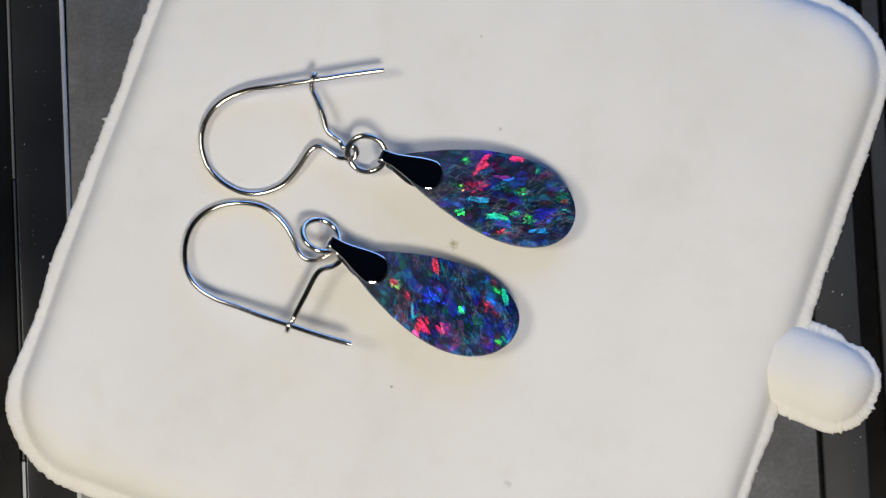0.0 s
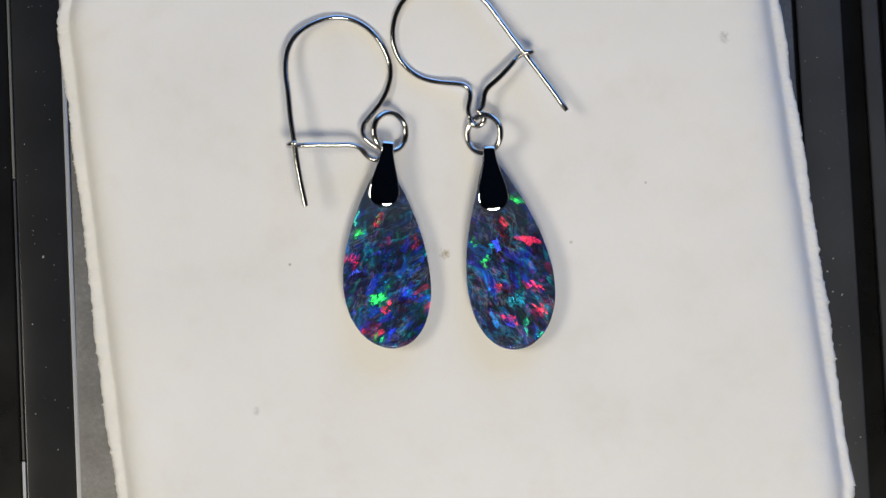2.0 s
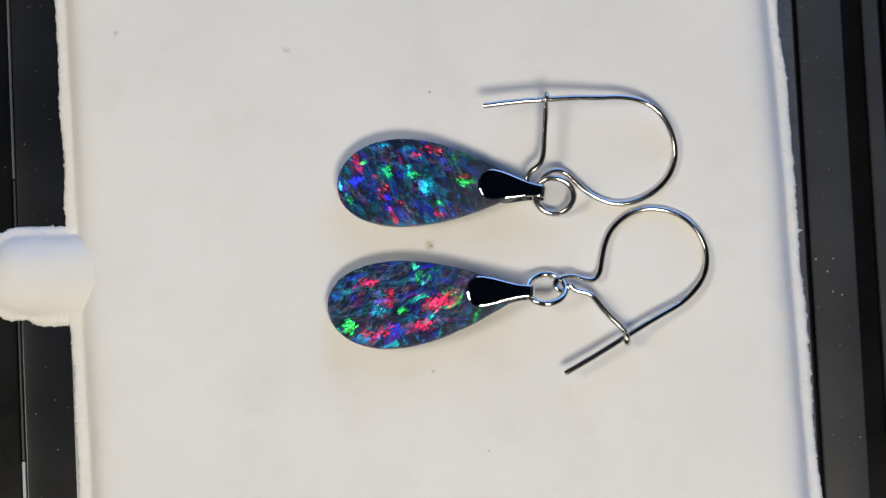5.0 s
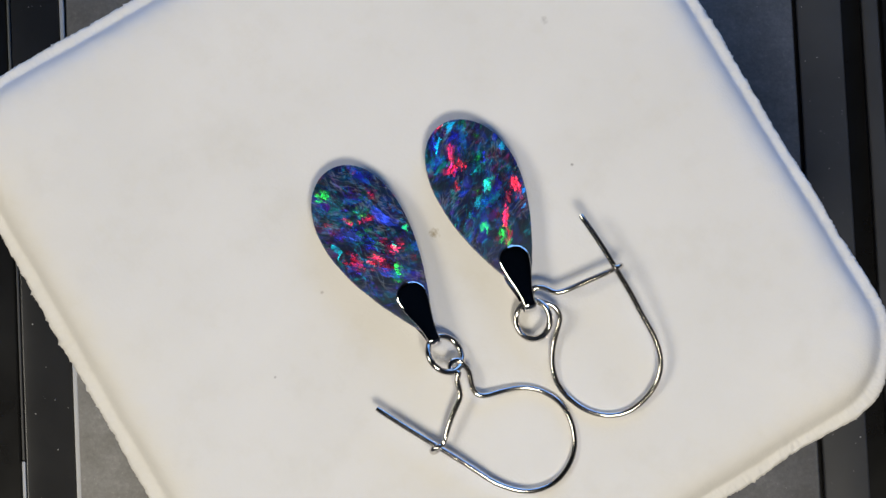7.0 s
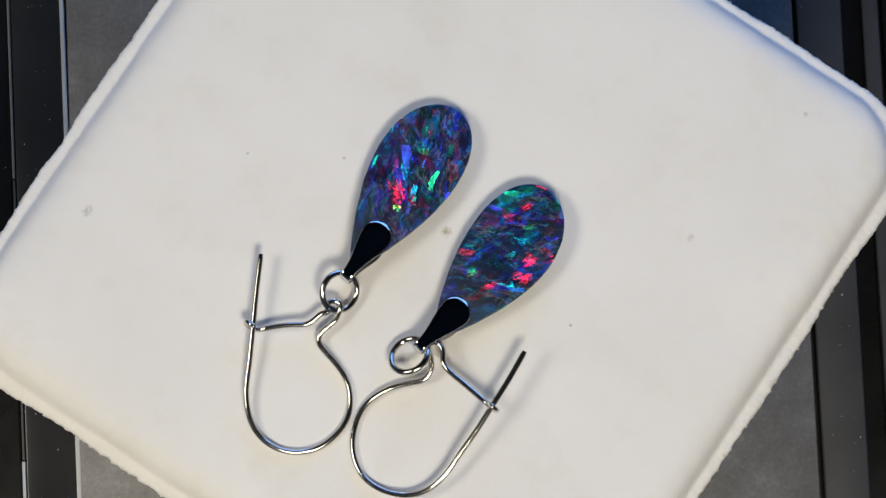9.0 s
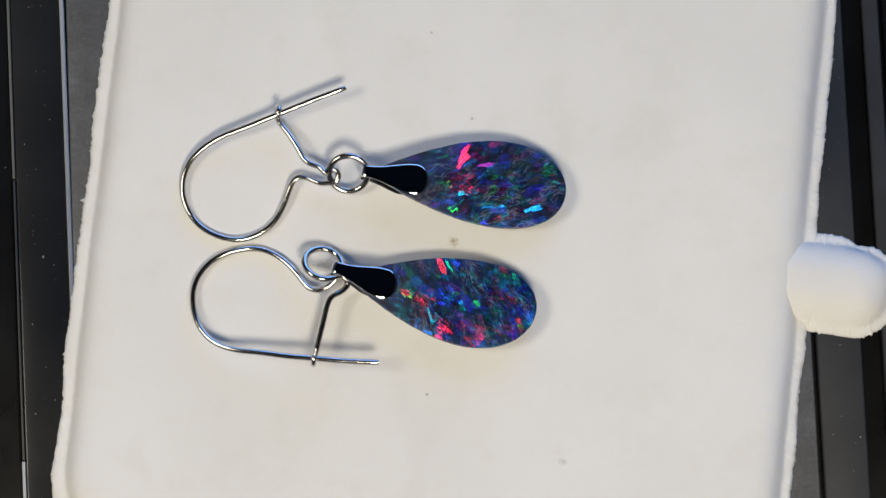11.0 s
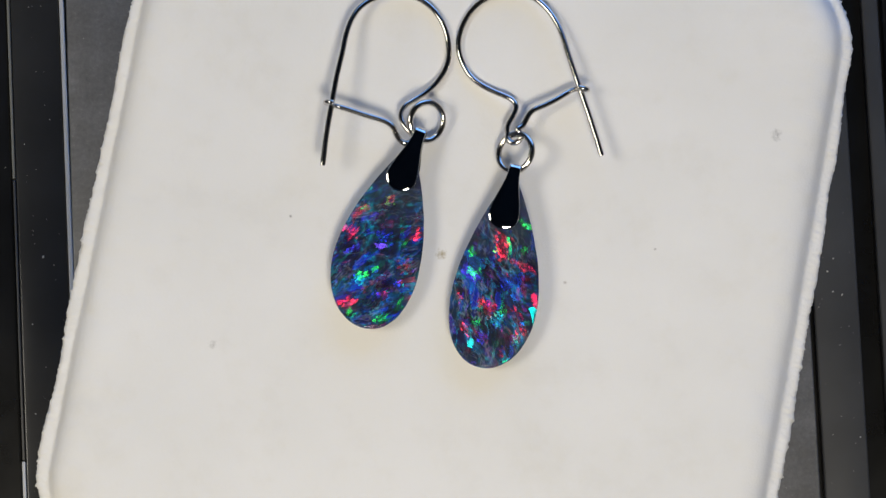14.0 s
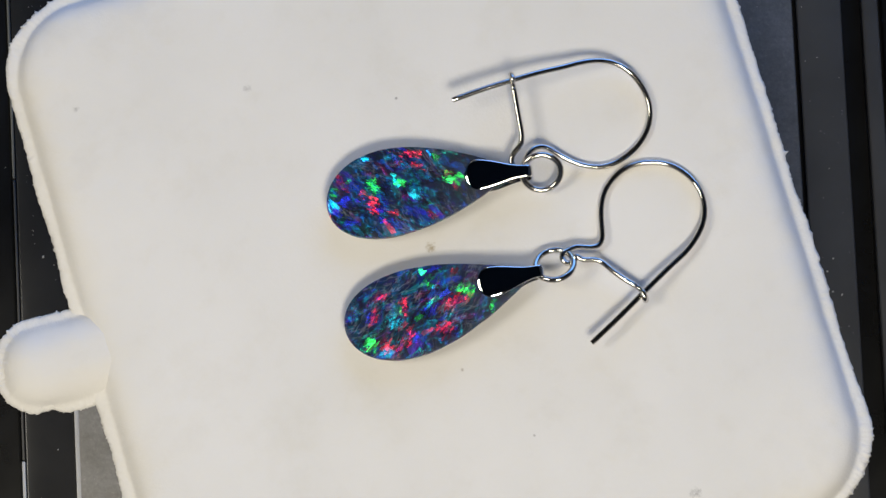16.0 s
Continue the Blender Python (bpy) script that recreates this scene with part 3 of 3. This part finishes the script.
def pad():
    thing = tagged(new("jewellery_pad"), "white flocked square jewellery pad with round corners and a pull tab", "display pad")
    thing.location = (0, 0, -3.9 * MM)
    profile = [(0.25, -3.9, 0.9, 0), (0.0, -3.8, 1, 0.3), (0.0, -3.5, 1, 0.5), (0.1, -3.25, 1, 0.6), (0.3, -3.05, 0.8, 0.9), (0.7, -2.95, 0.6, 1), (1.05, -2.88, 0.5, 1), (1.35, -2.84, 0.35, 1), (1.55, -2.72, 0.3, 1), (1.75, -2.45, 0.25, 1),
               (2.0, -2.05, 0.2, 1), (2.3, -1.62, 0.1, 1), (2.7, -1.22, 0, 1), (3.2, -0.86, 0, 1), (3.9, -0.56, 0, 1), (4.7, -0.34, 0, 1), (5.6, -0.22, 0, 0.9), (7.0, -0.11, 0, 0.7), (9.5, -0.04, 0, 0.5),
               (14, 0.0, 0, 0.3), (20, 0, 0, 0.1), (28, 0, 0, 0), (38, 0, 0, 0)]
    part("cushion", flock_shell(PAD, PAD_R, 220, profile, 1.0, [(-45, -30, 9, 0.4), (44.5, 43.5, 6, -0.6)]), FLOCK, thing, shift=thing.location, sharp=170)
    tab = [(0.35, -3.9, 0.6, 0), (0.0, -3.75, 0.9, 0.4), (0.0, -3.5, 1.0, 0.8), (0.2, -3.25, 1.0, 0.9), (0.6, -3.1, 0.8, 1.3), (1.0, -2.98, 0.5, 1.5), (1.25, -2.75, 0.3, 1.5),
           (1.6, -2.25, 0.2, 1.5), (2.1, -1.75, 0.1, 1.4), (2.9, -1.25, 0, 1.3), (3.6, -0.95, 0, 1.2), (4.3, -0.76, 0, 1.0), (5.0, -0.66, 0, 0.8)]
    part("pull_tab", flock_shell((38.5, 57.4, -5.5, 6.8), (5.2, 6.2, 5.0, 5.0), 90, tab, 9.0, [(52.6, 6.9, 1.6, 0.8), (57.6, 3.4, 3.0, -0.7), (52.5, -6.2, 2.6, -0.4)], -0.1), FLOCK, thing, "domed white flocked pull tab", shift=thing.location, sharp=170)
    return thing


# ---- earrings ----
WIRE = 0.37


def teardrop(length, half, point, n=132):
    """Points of a drop with its tip at 0 and its round end at length; point: how slim its tip is."""
    pts = []
    peak = max(math.sin(a / 200) * math.sin(a / 400) ** point for a in range(1, 628))
    for k in range(n):
        a = 2 * math.pi * k / n
        x = length * (1 - math.cos(a)) / 2
        pts.append((x, half / peak * math.sin(a) * abs(math.sin(a / 2)) ** point))
    return pts


def drop_mesh(spec, levels):
    """A drop in layers (size, height) upon the tilted plane on which the stone lies."""
    bm = bmesh.new()
    rings = []
    length = spec["length"]
    shape = teardrop(length, spec["half"], spec["point"])
    cx = length * 0.6
    for scale, z in levels:
        ring = []
        for x, y in shape:
            y += spec["skew"] * max(0.0, x / length - 0.5) ** 2 + 0.05 * noise.noise(Vector((x * 0.5, y * 0.5, spec["grain"]))) + 0.025 * noise.noise(Vector((x * 2, y * 2, spec["grain"])))
            x, y = cx + (x - cx) * scale, y * scale
            px, py = turned(x, y, spec["turn"])
            high = spec["rim"] + spec["slope"][0] * (x - cx) + spec["slope"][1] * y + z
            ring.append(bm.verts.new(((spec["tip"][0] + px) * MM, (spec["tip"][1] + py) * MM, high * MM)))
        rings.append(ring)
    bridge(bm, rings)
    bm.faces.new(rings[-1])
    bm.faces.new(rings[0][::-1])
    return bm


def bail_mesh(top, angle, length, wide, z_front, z_top, z_back):
    """One bent strip: front leaf down over the stone, round the ring, back leaf under the stone."""
    bm = bmesh.new()
    line = []
    n = 26
    for k in range(n + 1):                       # front leaf, from its round end up
        u = k / n
        line.append((length * (1 - u), z_front + (z_top - z_front) * u ** 1.5 + 0.1 * math.sin(math.pi * u), 1 - u))
    rise = (z_top - z_back) / 2
    for k in range(1, 13):                       # bend round the ring
        a = math.pi * k / 13
        line.append((-0.8 * math.sin(a) ** 0.7, z_back + rise + rise * math.cos(a), 0.0))
    for k in range(0, 13):                       # back leaf
        u = k / 12
        line.append((length * 0.85 * u, z_back - 0.1 * u, u))
    rings = []
    for i, (x, z, u) in enumerate(line):
        v0 = min(1.0, max(0.0, u) / 0.8)
        w = 0.75 + (wide - 0.75) * v0 * v0 * (3 - 2 * v0)
        end = min(i, len(line) - 1 - i) / 6.0
        full = w
        if end < 1:
            w *= math.sqrt(max(0.02, 1 - (1 - end) ** 2))
        a, b = line[max(i - 1, 0)], line[min(i + 1, len(line) - 1)]
        way = Vector((b[0] - a[0], b[1] - a[1])).normalized()
        nx, nz = way.y, -way.x                    # outwards
        if i < n and nz < 0 or i > n + 13 and nz > 0:
            nx, nz = -nx, -nz
        ring = []
        for m in range(17):
            v = -1 + 2 * m / 16
            v = math.copysign(1 - (1 - abs(v)) ** 1.9, v)
            vv = v * w / full
            rho = min(1.0, math.sqrt(vv * vv + max(0.0, 1 - end) ** 2))
            high = 0.03 + 0.10 * full * (math.sqrt(1 - 0.5 * rho * rho) - 0.707) + 0.15 * math.sqrt(max(0.0, 1 - rho ** 8))
            px, py = turned(x + nx * high, w * v, angle)
            ring.append(bm.verts.new(((top[0] + px) * MM, (top[1] + py) * MM, (z + nz * high) * MM)))
        for m in range(16, -1, -4):
            v = -1 + 2 * m / 16
            px, py = turned(x - nx * 0.06, w * v * 0.98, angle)
            ring.append(bm.verts.new(((top[0] + px) * MM, (top[1] + py) * MM, (z - nz * 0.06) * MM)))
        rings.append(ring)
    bridge(bm, rings)
    bm.faces.new(rings[0][::-1])
    bm.faces.new(rings[-1])
    return bm


def ring_mesh(centre, radius, wire, lean, leant):
    """A jump ring, lean degrees out of the level towards leant."""
    m = Matrix.Translation((centre[0] * MM, centre[1] * MM, centre[2] * MM)) @ Matrix.Rotation(radians(leant), 4, "Z") @ Matrix.Rotation(radians(lean), 4, "Y")
    bm = bmesh.new()
    rings = []
    for k in range(64):
        a = 2 * math.pi * k / 64
        ring = []
        for j in range(14):
            b = 2 * math.pi * j / 14
            r = radius + wire * math.cos(b)
            ring.append(bm.verts.new(m @ Vector((r * MM * math.cos(a), r * MM * math.sin(a), wire * MM * math.sin(b)))))
        rings.append(ring)
    bridge(bm, rings + rings[:1])
    return bm


def earring(spec, seed):
    x, y = spec["tip"]
    thing = tagged(new("earring"), spec["label"], "earring", "pair of opal earrings")
    cx, cy = turned(spec["length"] * 0.5, 0, spec["turn"])
    thing.location = ((x + cx) * MM, (y + cy) * MM, 0)
    at = thing.location
    stone = part("opal_drop", drop_mesh(spec, [(0.995, -1.1), (1.0, -1.0), (1.0, -0.06), (0.995, -0.01), (0.97, 0.02), (0.90, 0.06), (0.75, 0.12), (0.5, 0.17), (0.25, 0.20), (0.05, 0.21)]),
                 opal_material("flashing opal", seed, spec["chips"], turned(-spec["length"] * 0.5, 0, spec["turn"]), spec["grain"]), thing, "dark opal with red, green and blue flashes", shift=at)
    part("backing", drop_mesh(spec, [(0.93, -2.15), (0.965, -2.1), (0.985, -1.9), (0.985, -1.104)]), POTCH, stone, "black backing", shift=at)
    part("bail", bail_mesh(spec["bail"], spec["bail_turn"], spec["bail_length"], 1.92, *spec["bail_z"]), BAIL_SILVER, thing, "mirror polished silver bail", shift=at)
    part("jump_ring", ring_mesh(spec["ring"], spec["ring_r"], 0.41, *spec["ring_lean"]), SILVER, thing, "silver jump ring", shift=at)
    wire = [Vector((a * MM, b * MM, c * MM)) for a, b, c in curve_through(spec["hook"], 8, 12)]
    hook = part("ear_hook", tube(wire, WIRE * MM), SILVER, thing, "bent silver ear wire", shift=at)
    eye = [Vector((a * MM, b * MM, c * MM)) for a, b, c in curve_through(spec["catch"], 6)]
    part("catch", tube(eye, WIRE * 0.95 * MM), SILVER, hook, "small hooked catch", shift=at)
    return thing


def coil(cx, cy, r, a0, a1, z0, z1, n):
    return [(cx + r * math.cos(radians(a0 + (a1 - a0) * k / n)), cy + r * math.sin(radians(a0 + (a1 - a0) * k / n)), z0 + (z1 - z0) * k / n) for k in range(n + 1)]


EARRING_A = dict(
    chips=CHIPS_A, grain=22, skew=-1.5,
    label="opal drop earring with silver ear wire, on the pad", tip=(-7.2, 10.08), turn=-17.2, length=24.7, half=5.36, point=1.08, rim=2.8, slope=(-0.066, -0.02),
    bail=(-7.1, 10.1), bail_turn=-22.3, bail_length=7.6, bail_z=(3.65, 3.8, 0.9), ring=(-9.42, 10.59, 2.5), ring_r=2.38, ring_lean=(-33, 72),
    hook=[(-7.39, 21.11, 2.7), (-11.79, 20.52, 2.5), (-16.33, 19.77, 2.3), (-21.15, 19.0, 1.9), (-24.58, 18.52, 1.5), (-28.28, 16.64, 1.0), (-30.04, 12.98, 0.6),
          (-28.99, 8.7, 0.42), (-25.52, 6.06, 0.4), (-22.37, 5.82, 0.4), (-19.59, 6.97, 0.5), (-17.66, 9.29, 0.8), (-16.49, 11.17, 1.1), (-15.38, 11.72, 1.3), (-14.25, 11.21, 1.5), (-13.05, 10.25, 1.8)]
    + coil(-11.5, 10.8, 0.85, -120, 150, 1.9, 2.7, 7)
    + [(-12.6, 12.1, 2.5), (-13.6, 12.75, 2.4), (-14.4, 13.6, 2.25), (-14.75, 15.0, 2.2), (-15.45, 16.96, 2.0), (-16.2, 18.6, 1.7)],
    catch=[(-16.2, 18.55, 1.7), (-16.35, 19.2, 1.55), (-16.35, 20.1, 1.6), (-16.1, 20.65, 2.1), (-15.9, 20.6, 2.7), (-16.1, 20.1, 3.05), (-16.3, 19.5, 3.0)])
EARRING_B = dict(
    chips=CHIPS_B, grain=124, skew=2.4,
    label="opal drop earring, its ear wire touching the other", tip=(-12.66, -1.76), turn=-25.3, length=23.9, half=5.38, point=1.015, rim=2.6, slope=(-0.012, -0.04),
    bail=(-13.3, -0.8), bail_turn=-31.5, bail_length=7.6, bail_z=(3.12, 3.8, 0.5), ring=(-14.9, 0.33, 2.5), ring_r=2.38, ring_lean=(33, 55),
    hook=[(-11.05, -13.23, 4.0), (-15.0, -12.16, 3.9), (-18.68, -10.94, 3.8), (-22.09, -9.83, 3.4), (-24.88, -8.7, 3.0), (-27.75, -7.7, 2.5), (-30.31, -5.97, 1.8), (-31.64, -3.24, 1.2),
          (-31.46, 0.42, 0.7), (-29.71, 3.08, 0.5), (-26.54, 4.56, 0.4), (-22.69, 4.4, 0.4), (-20.43, 2.98, 0.6), (-19.0, 1.26, 0.9), (-18.05, -0.61, 1.2), (-17.4, -2.0, 1.5), (-16.5, -2.6, 1.7), (-15.5, -2.68, 1.9), (-14.3, -2.2, 2.1), (-13.5, -1.65, 2.3),
          (-12.9, -1.75, 2.5), (-12.55, -2.3, 2.6), (-12.65, -2.95, 2.7), (-13.3, -3.5, 2.8), (-14.0, -3.72, 2.9), (-14.8, -3.95, 3.0), (-15.65, -4.9, 3.1), (-16.47, -6.66, 3.1), (-17.61, -8.93, 3.2), (-18.2, -10.2, 3.2)],
    catch=[(-18.15, -10.1, 3.2), (-18.5, -10.8, 3.05), (-18.85, -11.5, 3.3), (-18.85, -11.65, 3.9), (-18.7, -11.2, 4.4), (-18.5, -10.75, 4.45)])

room()
base()
dust()
TURNTABLE = turntable()
PAD_THING = pad()
EARRINGS = [earring(EARRING_A, 1), earring(EARRING_B, 2)]

# ---- the turning ----
SPEED = 31.505      # degrees a second, clockwise from above
TURN = [(0.0, 0.5), (0.5, 15.7), (1.0, 31.8), (1.5, 46.6), (2.0, 63.0), (2.5, 78.3), (3.0, 94.5), (3.5, 110.1), (4.0, 125.7), (4.5, 141.4), (5.0, 157.0), (5.5, 172.3),
        (6.0, 188.7), (6.5, 203.9), (7.0, 220.3), (7.5, 235.9), (8.0, 252.5), (8.5, 267.8), (9.0, 284.4), (9.5, 299.9), (10.0, 315.6), (10.5, 331.3), (11.0, 347.0), (11.5, 362.5),
        (12.0, 379.0), (12.5, 394.2), (13.0, 410.2), (13.5, 425.1), (14.0, 441.3), (14.5, 456.4), (15.0, 472.7), (15.5, 487.9), (16.0, 504.2)]


def turn_at(t):
    for (a, x), (b, y) in zip(TURN, TURN[1:]):
        if t <= b + 1e-6:
            return x + (y - x) * (t - a) / (b - a)
    return TURN[-1][1]


def motions():
    times = [k * 0.25 for k in range(65)]
    for thing in (TURNTABLE, PAD_THING, *EARRINGS):
        rest = Matrix.Translation(thing.location)
        walk(thing, [(t, pose(0, 0, 0, 0, 0, -turn_at(t)) @ rest) for t in times])


motions()
